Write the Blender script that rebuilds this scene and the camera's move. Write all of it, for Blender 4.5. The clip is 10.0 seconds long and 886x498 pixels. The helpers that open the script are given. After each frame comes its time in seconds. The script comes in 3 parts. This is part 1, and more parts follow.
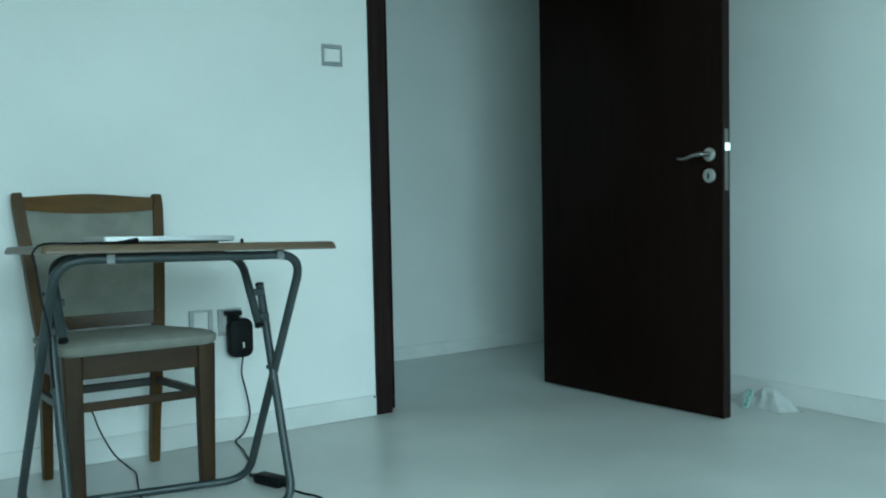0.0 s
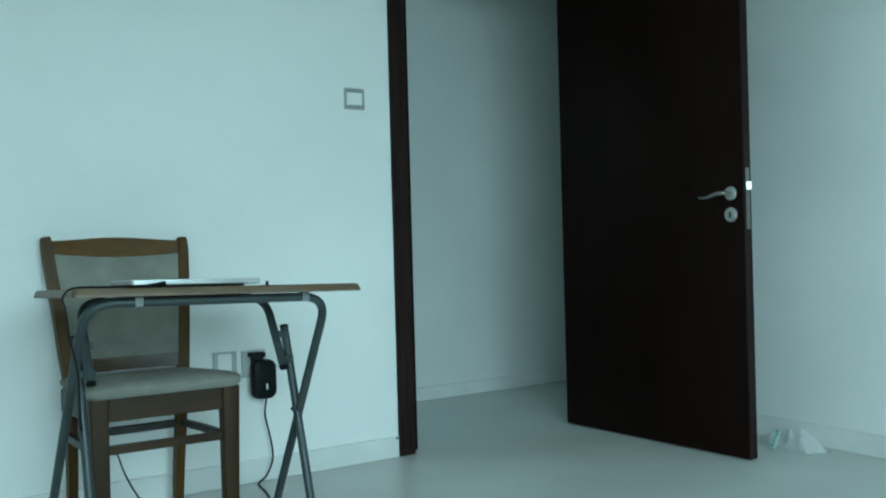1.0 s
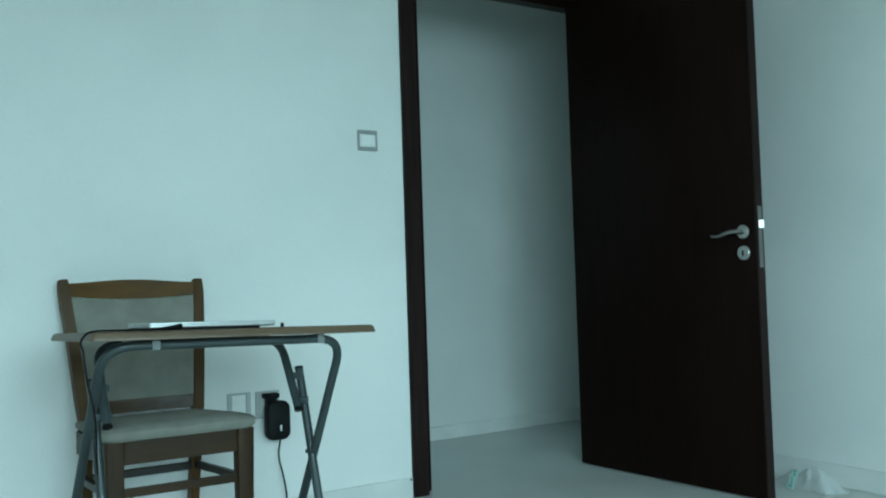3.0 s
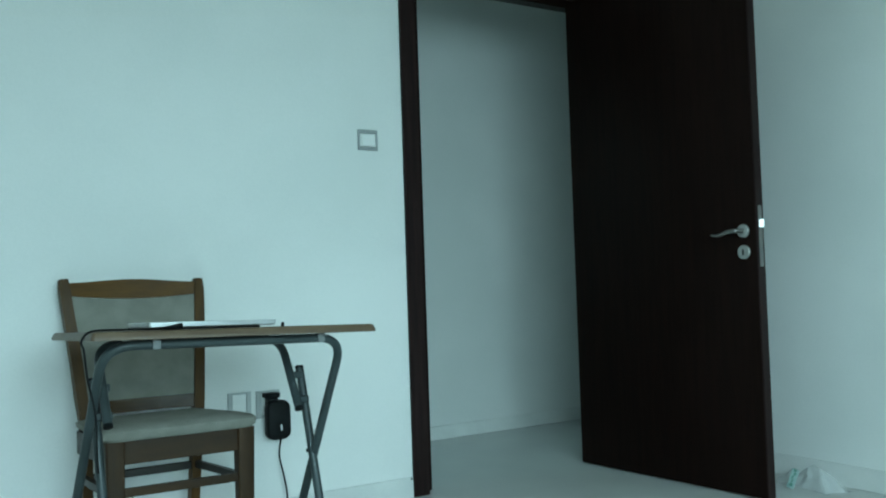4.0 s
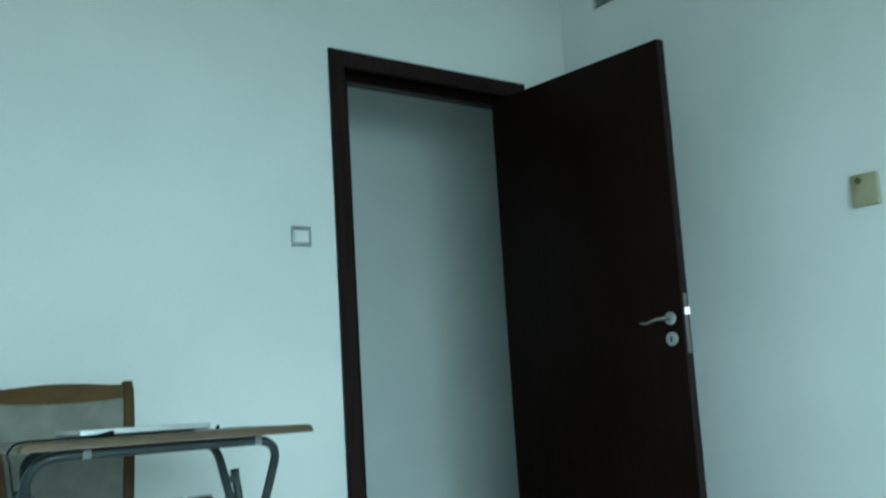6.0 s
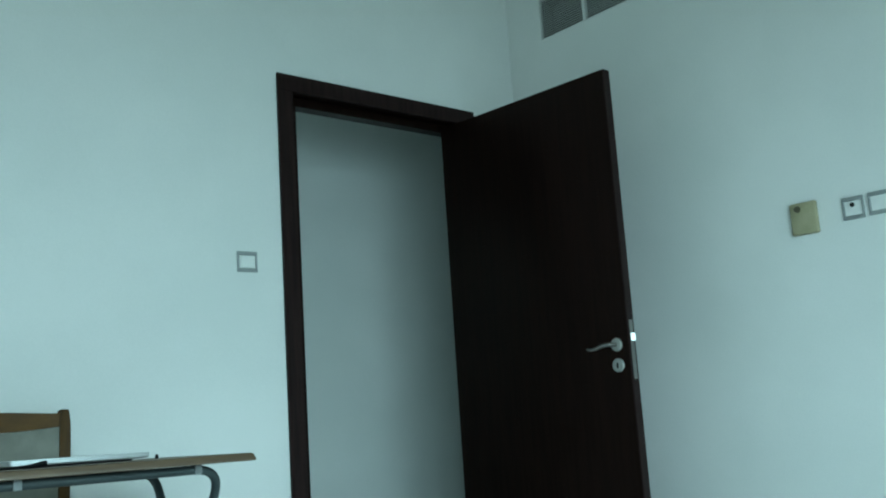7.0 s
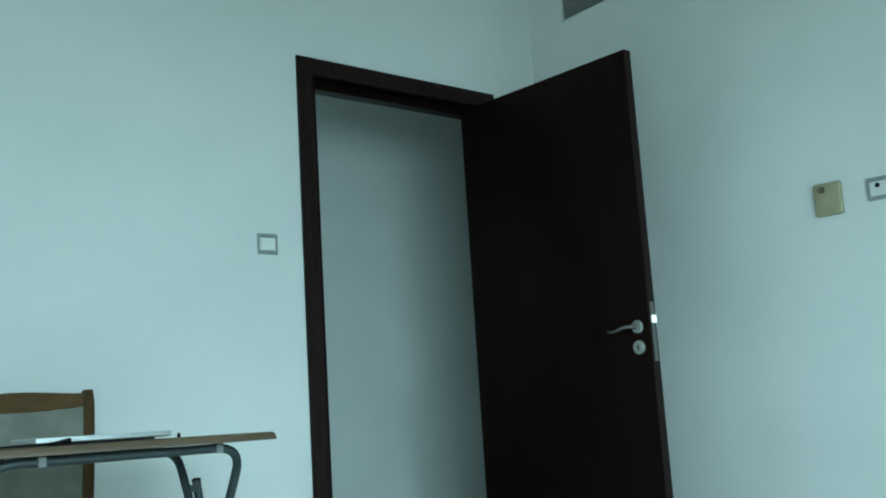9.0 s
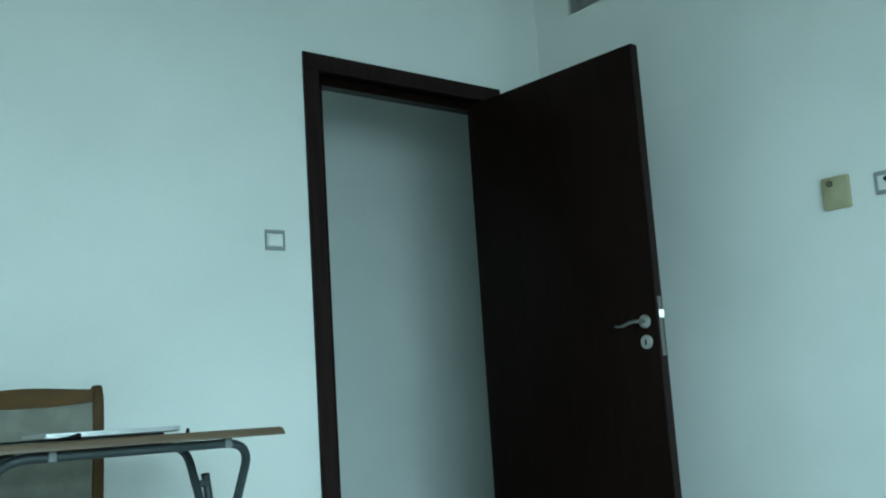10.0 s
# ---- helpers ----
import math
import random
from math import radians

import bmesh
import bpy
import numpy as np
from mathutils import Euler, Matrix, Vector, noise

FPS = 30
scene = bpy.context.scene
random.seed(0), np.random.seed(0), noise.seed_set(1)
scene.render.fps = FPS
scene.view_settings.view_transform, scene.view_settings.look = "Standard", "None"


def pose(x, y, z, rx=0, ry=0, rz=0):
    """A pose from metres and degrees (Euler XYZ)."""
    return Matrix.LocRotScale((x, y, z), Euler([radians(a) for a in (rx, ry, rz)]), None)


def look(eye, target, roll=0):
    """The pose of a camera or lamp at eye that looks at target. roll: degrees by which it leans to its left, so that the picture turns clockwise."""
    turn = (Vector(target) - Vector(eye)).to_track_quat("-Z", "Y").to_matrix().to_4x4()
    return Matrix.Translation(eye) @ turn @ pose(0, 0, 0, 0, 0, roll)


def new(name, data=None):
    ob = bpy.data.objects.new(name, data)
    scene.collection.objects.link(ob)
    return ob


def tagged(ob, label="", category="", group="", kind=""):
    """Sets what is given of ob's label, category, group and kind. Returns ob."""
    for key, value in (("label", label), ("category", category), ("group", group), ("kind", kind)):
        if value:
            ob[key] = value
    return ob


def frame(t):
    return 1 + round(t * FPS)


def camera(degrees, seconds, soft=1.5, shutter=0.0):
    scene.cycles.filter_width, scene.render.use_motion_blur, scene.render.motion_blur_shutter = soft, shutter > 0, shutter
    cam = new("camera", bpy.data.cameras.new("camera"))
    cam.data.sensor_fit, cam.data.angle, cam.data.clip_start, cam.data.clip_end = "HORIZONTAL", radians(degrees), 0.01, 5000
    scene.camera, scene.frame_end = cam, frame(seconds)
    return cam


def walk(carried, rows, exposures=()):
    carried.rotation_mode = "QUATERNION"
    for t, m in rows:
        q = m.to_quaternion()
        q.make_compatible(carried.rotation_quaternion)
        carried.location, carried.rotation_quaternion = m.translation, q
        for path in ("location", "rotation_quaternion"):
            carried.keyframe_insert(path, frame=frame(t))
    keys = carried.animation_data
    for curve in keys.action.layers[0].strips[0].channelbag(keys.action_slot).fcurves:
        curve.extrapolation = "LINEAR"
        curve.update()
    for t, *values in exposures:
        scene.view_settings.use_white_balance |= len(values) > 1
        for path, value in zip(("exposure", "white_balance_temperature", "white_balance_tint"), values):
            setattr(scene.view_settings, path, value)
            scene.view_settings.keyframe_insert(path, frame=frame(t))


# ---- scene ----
cam = camera(53.47, 10.0, soft=2.0, shutter=0.5)
PATH = [
    (0, pose(0.0412, 0.0139, 0.8264, 87.144, 1.156, -34.210)),
    (0.5, pose(0.0281, 0.0167, 0.8240, 87.958, 1.240, -34.066)),
    (1, pose(0.0218, 0.0123, 0.8345, 89.685, 1.544, -33.053)),
    (1.5, pose(0.0134, 0.0114, 0.8397, 90.832, 1.531, -33.355)),
    (2, pose(0.0113, 0.0065, 0.8424, 91.706, 1.660, -32.895)),
    (2.5, pose(0.0059, 0.0077, 0.8487, 91.967, 1.749, -32.643)),
    (2.7, pose(0.0058, 0.0077, 0.8486, 92.120, 1.770, -32.460)),
    (3.8, pose(0.0055, 0.0072, 0.8468, 91.910, 1.880, -32.375)),
    (4, pose(0.0054, 0.0071, 0.8466, 92.059, 1.884, -32.372)),
    (4.5, pose(0.0019, 0.0034, 0.8478, 92.740, 1.772, -33.120)),
    (4.7, pose(-0.0031, 0.0020, 0.8431, 92.736, 1.554, -33.844)),
    (5, pose(-0.0024, 0.0073, 0.8502, 91.957, 1.027, -35.781)),
    (5.2, pose(-0.0120, 0.0083, 0.8488, 92.239, 1.214, -36.373)),
    (5.5, pose(-0.0132, 0.0053, 0.8609, 93.752, 2.168, -36.331)),
    (5.7, pose(-0.0209, -0.0076, 0.8646, 95.835, 2.591, -36.286)),
    (6, pose(-0.0261, -0.0099, 0.8730, 97.471, 3.485, -36.820)),
    (6.2, pose(-0.0208, -0.0140, 0.8692, 98.973, 3.511, -38.445)),
    (7.3, pose(-0.0078, -0.0083, 0.8632, 99.075, 3.699, -40.045)),
    (7.5, pose(-0.0055, -0.0085, 0.8504, 98.960, 3.485, -39.480)),
    (8, pose(-0.0079, -0.0083, 0.8509, 98.485, 3.482, -38.960)),
    (8.5, pose(-0.0053, -0.0075, 0.8509, 98.339, 3.507, -38.920)),
    (9, pose(-0.0032, -0.0077, 0.8485, 98.319, 3.591, -38.617)),
    (9.5, pose(-0.0067, -0.0024, 0.8466, 98.226, 3.711, -38.411)),
    (10, pose(-0.0054, -0.0077, 0.8453, 98.093, 3.749, -38.156)),
]
walk(cam, PATH, [(0, -0.10), (4.5, -0.10), (5.5, -0.11), (6.2, -0.13), (7.5, -0.13), (10, -0.13)])

# ---------------------------------------------------------------- light
EXTERIOR = 0.09
world = bpy.data.worlds.new("sky")
scene.world = world
world.use_nodes = True
wn = world.node_tree
sky = wn.nodes.new("ShaderNodeTexSky")
sky.sky_type = 'NISHITA'
sky.sun_disc = False
sky.sun_elevation = radians(55)
sky.sun_rotation = radians(20)
wn.links.new(sky.outputs[0], wn.nodes["Background"].inputs[0])
wn.nodes["Background"].inputs[1].default_value = EXTERIOR

sun = new("sun", bpy.data.lights.new("sun", 'SUN'))
sun.data.energy = 1.0
sun.data.angle = radians(12)
sun.data.color = (1.0, 0.96, 0.9)
sun.matrix_world = look((2, 6, 9), (0, 0, 0))

# daylight of the wide window behind the viewpoint: the sky's share falls steeply downwards
window_light = new("window_light", bpy.data.lights.new("window_light", 'AREA'))
window_light.data.shape = 'RECTANGLE'
window_light.data.size = 2.5
window_light.data.size_y = 1.75
window_light.data.energy = 85
window_light.data.spread = radians(140)
window_light.data.color = (0.572, 0.915, 1.0)
window_light.matrix_world = look((0.40, -1.17, 1.42), (1.45, 1.3, -1.30))

# added fill lamp that lifts the hallway, no source known there
hall_fill = new("hall_fill_light", bpy.data.lights.new("hall_fill_light", 'AREA'))
hall_fill.data.shape = 'RECTANGLE'
hall_fill.data.size = 0.7
hall_fill.data.size_y = 1.2
hall_fill.data.energy = 3.7
hall_fill.data.color = (0.36, 0.93, 1.0)
hall_fill.matrix_world = look((0.54, 3.6, 1.35), (2.6, 3.8, -0.6))

# ---------------------------------------------------------------- materials


def material(name, rough=0.6, metal=0.0, spec=0.5):
    m = bpy.data.materials.new(name)
    m.use_nodes = True
    b = m.node_tree.nodes["Principled BSDF"]
    b.inputs["Roughness"].default_value = rough
    b.inputs["Metallic"].default_value = metal
    b.inputs["Specular IOR Level"].default_value = spec
    return m, m.node_tree, b


def mixed(name, a, b, scale=8.0, detail=5.0, rough=0.6, rough_b=None, metal=0.0, stretch=(1, 1, 1), fine=120.0, bump=0.15, dist=0.001,
          spec=0.5, low=0.35, high=0.65, each=0.0):
    """A surface between two colours: broad blotches, fine grain, uneven gloss and a fine relief."""
    m, t, p = material(name, rough, metal, spec)
    n, l = t.nodes, t.links
    co = n.new("ShaderNodeTexCoord")
    mp = n.new("ShaderNodeMapping")
    mp.inputs["Scale"].default_value = stretch
    l.new(co.outputs["Object"], mp.inputs[0])
    big = n.new("ShaderNodeTexNoise")
    big.inputs["Scale"].default_value, big.inputs["Detail"].default_value = scale, detail
    small = n.new("ShaderNodeTexNoise")
    small.inputs["Scale"].default_value, small.inputs["Detail"].default_value = fine, 4.0
    l.new(mp.outputs[0], big.inputs["Vector"])
    l.new(mp.outputs[0], small.inputs["Vector"])
    add = n.new("ShaderNodeMath")
    add.operation = 'MULTIPLY_ADD'
    l.new(small.outputs["Fac"], add.inputs[0])
    add.inputs[1].default_value = 0.35
    l.new(big.outputs["Fac"], add.inputs[2])
    span = n.new("ShaderNodeMapRange")
    l.new(add.outputs[0], span.inputs[0])
    span.inputs["From Min"].default_value, span.inputs["From Max"].default_value = low + 0.17, high + 0.17
    mix = n.new("ShaderNodeMix")
    mix.data_type = 'RGBA'
    mix.inputs["A"].default_value, mix.inputs["B"].default_value = (*a, 1), (*b, 1)
    l.new(span.outputs[0], mix.inputs["Factor"])
    colour = mix.outputs["Result"]
    if each:
        info = n.new("ShaderNodeObjectInfo")
        hsv = n.new("ShaderNodeHueSaturation")
        val = n.new("ShaderNodeMapRange")
        l.new(info.outputs["Random"], val.inputs[0])
        val.inputs["To Min"].default_value, val.inputs["To Max"].default_value = 1 - each, 1 + each
        l.new(val.outputs[0], hsv.inputs["Value"])
        l.new(colour, hsv.inputs["Color"])
        colour = hsv.outputs[0]
    l.new(colour, p.inputs["Base Color"])
    gloss = n.new("ShaderNodeMapRange")
    l.new(big.outputs["Fac"], gloss.inputs[0])
    gloss.inputs["From Min"].default_value, gloss.inputs["From Max"].default_value = 0.3, 0.7
    gloss.inputs["To Min"].default_value, gloss.inputs["To Max"].default_value = rough, rough if rough_b is None else rough_b
    l.new(gloss.outputs[0], p.inputs["Roughness"])
    if bump:
        bp = n.new("ShaderNodeBump")
        bp.inputs["Strength"].default_value, bp.inputs["Distance"].default_value = bump, dist
        l.new(small.outputs["Fac"], bp.inputs["Height"])
        l.new(bp.outputs[0], p.inputs["Normal"])
    return m


PAINT = mixed("wall_paint", (0.78, 0.79, 0.77), (0.84, 0.84, 0.82), 1.6, 3, 0.55, 0.7, fine=160, bump=0.25, dist=0.0008)
# the wall white, dimmed in colour for the weaker light of the hallway
HALLDIM = mixed("wall_paint_hall_dimmed", (0.69, 0.70, 0.68), (0.75, 0.75, 0.73), 1.6, 3, 0.6, 0.7, fine=160, bump=0.2, dist=0.0008)
# unseen ceiling, darkened and warmed to trim the light it bounces
CEIL = mixed("ceiling_bounce_tone", (0.56, 0.54, 0.45), (0.62, 0.60, 0.50), 2, 3, 0.8, 0.85, fine=140, bump=0.2)
TILE = mixed("floor_stone", (0.54, 0.54, 0.53), (0.63, 0.63, 0.61), 2.2, 6, 0.30, 0.42, fine=220, bump=0.06, dist=0.0005)
SKIRT = mixed("skirting_stone", (0.66, 0.67, 0.65), (0.75, 0.75, 0.73), 5, 5, 0.35, 0.5, fine=180, bump=0.08, dist=0.0005)
WENGE = mixed("wenge_veneer", (0.0038, 0.0016, 0.0011), (0.0092, 0.0040, 0.0029), 9, 8, 0.30, 0.40, stretch=(6, 6, 0.35), fine=70, bump=0.10, dist=0.0005, spec=0.13)
WENGE.node_tree.nodes["Principled BSDF"].inputs["Specular Tint"].default_value = (1.0, 0.64, 0.58, 1)
CASING = mixed("solid_wenge_casing", (0.0150, 0.0078, 0.0074), (0.0270, 0.0140, 0.0132), 9, 8, 0.5, 0.6, stretch=(6, 6, 0.35), fine=70, bump=0.12, dist=0.0005, spec=0.1)
# chair beech with the shade under table and seat put into its colour
BEECH_SHADE = mixed("varnished_beech_shaded", (0.026, 0.0118, 0.0034), (0.045, 0.0205, 0.0058), 7, 7, 0.42, 0.52, stretch=(5, 5, 0.6), fine=60, bump=0.10, dist=0.0006, spec=0.28)
# one beech with the legs, the posts' light painted in as a paler tone
POSTWOOD_LIT = mixed("varnished_beech_post_lit", (0.054, 0.0245, 0.0048), (0.086, 0.0395, 0.0082), 7, 7, 0.40, 0.52, stretch=(5, 5, 0.6), fine=60, bump=0.10, dist=0.0006, spec=0.2)
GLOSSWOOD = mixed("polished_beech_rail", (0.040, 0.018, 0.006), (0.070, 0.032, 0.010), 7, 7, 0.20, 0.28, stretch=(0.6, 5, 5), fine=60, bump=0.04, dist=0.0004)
# again that beech, palest on the crest to carry the light there
RAILWOOD_LIT = mixed("crest_beech_lit", (0.080, 0.034, 0.0045), (0.118, 0.052, 0.0080), 7, 7, 0.40, 0.52, stretch=(0.7, 5, 5), fine=60, bump=0.10, dist=0.0006, spec=0.2)
# the same shaded beech, grain running across
CROSSWOOD_SHADE = mixed("varnished_beech_rail_shaded", (0.026, 0.0118, 0.0034), (0.045, 0.0205, 0.0058), 7, 7, 0.42, 0.52, stretch=(0.6, 5, 5), fine=60, bump=0.10, dist=0.0006, spec=0.28)
# beech darkened further for the shade on side aprons and stretchers
BEECH_DEEPSHADE = mixed("beech_deep_shade", (0.010, 0.007, 0.005), (0.020, 0.013, 0.009), 7, 7, 0.35, 0.5, stretch=(0.7, 5, 5), fine=60, bump=0.10, dist=0.0006)
FABRIC = mixed("grey_upholstery", (0.205, 0.200, 0.172), (0.255, 0.250, 0.218), 14, 6, 0.9, 0.95, fine=520, bump=0.7, dist=0.0012, spec=0.15)
DESKTOP = mixed("desk_laminate", (0.094, 0.058, 0.033), (0.136, 0.086, 0.049), 6, 7, 0.38, 0.5, stretch=(0.8, 6, 6), fine=50, bump=0.05, dist=0.0004)
TUBE = mixed("grey_steel_tube", (0.026, 0.038, 0.040), (0.044, 0.060, 0.062), 12, 5, 0.34, 0.50, metal=0.1, fine=240, bump=0.06, dist=0.0004)
CLIPM = mixed("grey_plastic_clip", (0.17, 0.18, 0.18), (0.22, 0.23, 0.23), 20, 4, 0.5, 0.6, fine=200, bump=0.05)
STEEL = mixed("brushed_steel", (0.24, 0.23, 0.22), (0.34, 0.33, 0.32), 20, 5, 0.25, 0.38, metal=1.0, stretch=(1, 1, 0.2), fine=200, bump=0.05, dist=0.0003)
SATIN = mixed("satin_steel", (0.42, 0.42, 0.40), (0.52, 0.52, 0.50), 20, 4, 0.42, 0.52, metal=0.8, fine=200, bump=0.03, dist=0.0002)
BRIGHT = mixed("bright_steel", (0.80, 0.80, 0.78), (0.88, 0.88, 0.86), 20, 4, 0.34, 0.42, metal=1.0, fine=200, bump=0.02, dist=0.0002)
SILVER = mixed("silver_plastic", (0.30, 0.32, 0.32), (0.38, 0.40, 0.40), 25, 4, 0.35, 0.45, metal=0.35, fine=300, bump=0.04, dist=0.0003)
WHITE = mixed("white_plastic", (0.78, 0.79, 0.77), (0.84, 0.84, 0.82), 20, 4, 0.3, 0.4, fine=300, bump=0.03, dist=0.0003)
GREYP = mixed("pale_grey_plastic", (0.42, 0.44, 0.44), (0.49, 0.51, 0.50), 20, 4, 0.35, 0.45, fine=300, bump=0.03, dist=0.0003)
BLACK = mixed("black_plastic", (0.004, 0.005, 0.0055), (0.008, 0.009, 0.010), 20, 4, 0.42, 0.55, fine=400, bump=0.1, dist=0.0003, spec=0.14)
HOLE = mixed("socket_hole", (0.006, 0.006, 0.007), (0.012, 0.012, 0.013), 20, 4, 0.7, 0.8, fine=300, bump=0.02)
CREAM = mixed("yellowed_plastic", (0.35, 0.315, 0.19), (0.44, 0.395, 0.25), 14, 5, 0.45, 0.55, fine=260, bump=0.06, dist=0.0004)
CREAM2 = mixed("yellowed_knob", (0.10, 0.09, 0.055), (0.15, 0.13, 0.08), 14, 5, 0.5, 0.6, fine=260, bump=0.06, dist=0.0004)
GRILLE = mixed("grille_aluminium", (0.52, 0.53, 0.52), (0.60, 0.61, 0.60), 30, 4, 0.45, 0.55, metal=0.3, fine=200, bump=0.05, each=0.08)
DUCT = mixed("duct_dark", (0.03, 0.03, 0.03), (0.05, 0.05, 0.05), 10, 4, 0.8, 0.9)
ALU = mixed("silver_laptop", (0.52, 0.53, 0.53), (0.60, 0.61, 0.61), 25, 4, 0.40, 0.46, metal=0.5, fine=500, bump=0.02, dist=0.0001)
SACHET = mixed("sachet_film", (0.26, 0.38, 0.36), (0.34, 0.46, 0.44), 40, 4, 0.4, 0.5, fine=200, bump=0.2)
GREEN = mixed("green_print", (0.07, 0.20, 0.16), (0.12, 0.27, 0.22), 60, 4, 0.5, 0.6, fine=300, bump=0.05)
FRAMEW = mixed("white_window_frame", (0.70, 0.70, 0.69), (0.76, 0.76, 0.75), 10, 4, 0.4, 0.5)

BAG, bt, bb = material("thin_plastic_film", 0.38)
bb.inputs["Base Color"].default_value = (0.86, 0.88, 0.88, 1)
bb.inputs["Alpha"].default_value = 0.5
bno = bt.nodes.new("ShaderNodeTexNoise")
bno.inputs["Scale"].default_value = 40
bbu = bt.nodes.new("ShaderNodeBump")
bbu.inputs["Strength"].default_value, bbu.inputs["Distance"].default_value = 0.25, 0.002
bt.links.new(bno.outputs["Fac"], bbu.inputs["Height"])
bt.links.new(bbu.outputs[0], bb.inputs["Normal"])

GLASS, gt, gb = material("window_glass", 0.02)
gb.inputs["Base Color"].default_value = (0.85, 0.97, 0.96, 1)
gb.inputs["Transmission Weight"].default_value = 1.0
gb.inputs["IOR"].default_value = 1.45

# ---------------------------------------------------------------- mesh helpers


def part(name, bm, mat, parent=None, label="", smooth=False):
    me = bpy.data.meshes.new(name)
    bmesh.ops.recalc_face_normals(bm, faces=bm.faces)
    if smooth:
        for f in bm.faces:
            f.smooth = True
    bm.to_mesh(me)
    bm.free()
    me.materials.append(mat)
    if smooth:
        me.set_sharp_from_angle(angle=radians(40))
    ob = new(name, me)
    ob.parent = parent
    if label:
        tagged(ob, label)
    return ob


def shared(name, me, parent, m):
    ob = new(name, me)
    ob.parent = parent
    ob.matrix_basis = m
    return ob


def thing(name, m, label, category, group="", kind=""):
    ob = new(name)
    ob.empty_display_size = 0.1
    ob.matrix_basis = m
    return tagged(ob, label, category, group, kind)


def box(bm, x0, x1, y0, y1, z0, z1, bevel=0.0, seg=2):
    r = bmesh.ops.create_cube(bm, size=1.0)
    vs = r["verts"]
    for v in vs:
        v.co = Vector(((x0 + x1) / 2 + v.co.x * (x1 - x0), (y0 + y1) / 2 + v.co.y * (y1 - y0), (z0 + z1) / 2 + v.co.z * (z1 - z0)))
    if bevel:
        es = list({e for v in vs for e in v.link_edges})
        bmesh.ops.bevel(bm, geom=es, offset=bevel, segments=seg, affect='EDGES', profile=0.5)
    return vs


def boxed(*a, **k):
    bm = bmesh.new()
    box(bm, *a, **k)
    return bm


def curve_points(pts, n=8):
    """A smooth line through the points."""
    p = [Vector(q) for q in pts]
    p = [2 * p[0] - p[1]] + p + [2 * p[-1] - p[-2]]
    out = []
    for i in range(1, len(p) - 2):
        for k in range(n):
            t = k / n
            a, b, c, d = p[i - 1:i + 3]
            out.append(0.5 * (2 * b + (c - a) * t + (2 * a - 5 * b + 4 * c - d) * t * t + (3 * b - a - 3 * c + d) * t ** 3))
    out.append(p[-2])
    return out


def corners(pts, radius, n=6, closed=False):
    """A line with its corners rounded."""
    p = [Vector(q) for q in pts]
    out = []
    for i, b in enumerate(p):
        if not closed and i in (0, len(p) - 1):
            out.append(b)
            continue
        a, c = p[i - 1], p[(i + 1) % len(p)]
        u, w = (a - b).normalized(), (c - b).normalized()
        for k in range(n + 1):
            t = k / n
            out.append((b + u * radius) * (1 - t) ** 2 + b * 2 * t * (1 - t) + (b + w * radius) * t * t)
    return out


def sweep(bm, pts, rx, ry=None, n=10, closed=False, square=False, up=None):
    """A tube or bar along a line; rx, ry may be lists that taper it."""
    pts = [Vector(q) for q in pts]
    m = len(pts)
    rxs = rx if isinstance(rx, list) else [rx] * m
    rys = rxs if ry is None else (ry if isinstance(ry, list) else [ry] * m)
    ring = ([(math.cos(a) * 1.414, math.sin(a) * 1.414) for a in [radians(45 + 90 * k) for k in range(4)]] if square
            else [(math.cos(2 * math.pi * k / n), math.sin(2 * math.pi * k / n)) for k in range(n)])
    side = None
    rows = []
    for i, q in enumerate(pts):
        a = pts[i - 1] if (i or closed) else q
        c = pts[(i + 1) % m] if (i < m - 1 or closed) else q
        d = (c - a).normalized()
        if up is not None:
            side = d.cross(Vector(up)).normalized()
        elif side is None:
            side = d.orthogonal().normalized()
        else:
            side = (side - d * side.dot(d)).normalized()
        other = d.cross(side)
        rows.append([bm.verts.new(q + side * (u * rxs[i]) + other * (v * rys[i])) for u, v in ring])
    k = len(ring)
    for i in range(m if closed else m - 1):
        a, b = rows[i], rows[(i + 1) % m]
        for j in range(k):
            bm.faces.new((a[j], a[(j + 1) % k], b[(j + 1) % k], b[j]))
    if not closed:
        bm.faces.new(rows[0][::-1])
        bm.faces.new(rows[-1])
    return bm


def swept(*a, **k):
    return sweep(bmesh.new(), *a, **k)


def layered(bm, outlines):
    """A body from stacked outlines of equal length, closed at both ends."""
    rows = [[bm.verts.new(q) for q in o] for o in outlines]
    k = len(rows[0])
    for a, b in zip(rows, rows[1:]):
        for j in range(k):
            bm.faces.new((a[j], a[(j + 1) % k], b[(j + 1) % k], b[j]))
    bm.faces.new(rows[0][::-1])
    bm.faces.new(rows[-1])
    return bm


def disc(cx, cy, r, n=24):
    return [(cx + r * math.cos(2 * math.pi * k / n), cy + r * math.sin(2 * math.pi * k / n)) for k in range(n)]


def rounded(w, d, r, n=5):
    """A rounded rectangle's outline about the origin."""
    out = []
    for cx, cy, a0 in ((w / 2 - r, d / 2 - r, 0), (-w / 2 + r, d / 2 - r, 90), (-w / 2 + r, -d / 2 + r, 180), (w / 2 - r, -d / 2 + r, 270)):
        for k in range(n + 1):
            a = radians(a0 + 90 * k / n)
            out.append((cx + r * math.cos(a), cy + r * math.sin(a)))
    return out


# ---------------------------------------------------------------- the room
YA = 3.034      # door wall
XB = 3.139      # side wall with the grille
YC = 4.027      # far wall of the hall
TA = 0.109      # thickness of the door wall
X0, Y0, H = -1.75, -1.2, 2.95
DX0, DX1, DZ = 1.800, 2.793, 2.155   # rough opening for the door lining


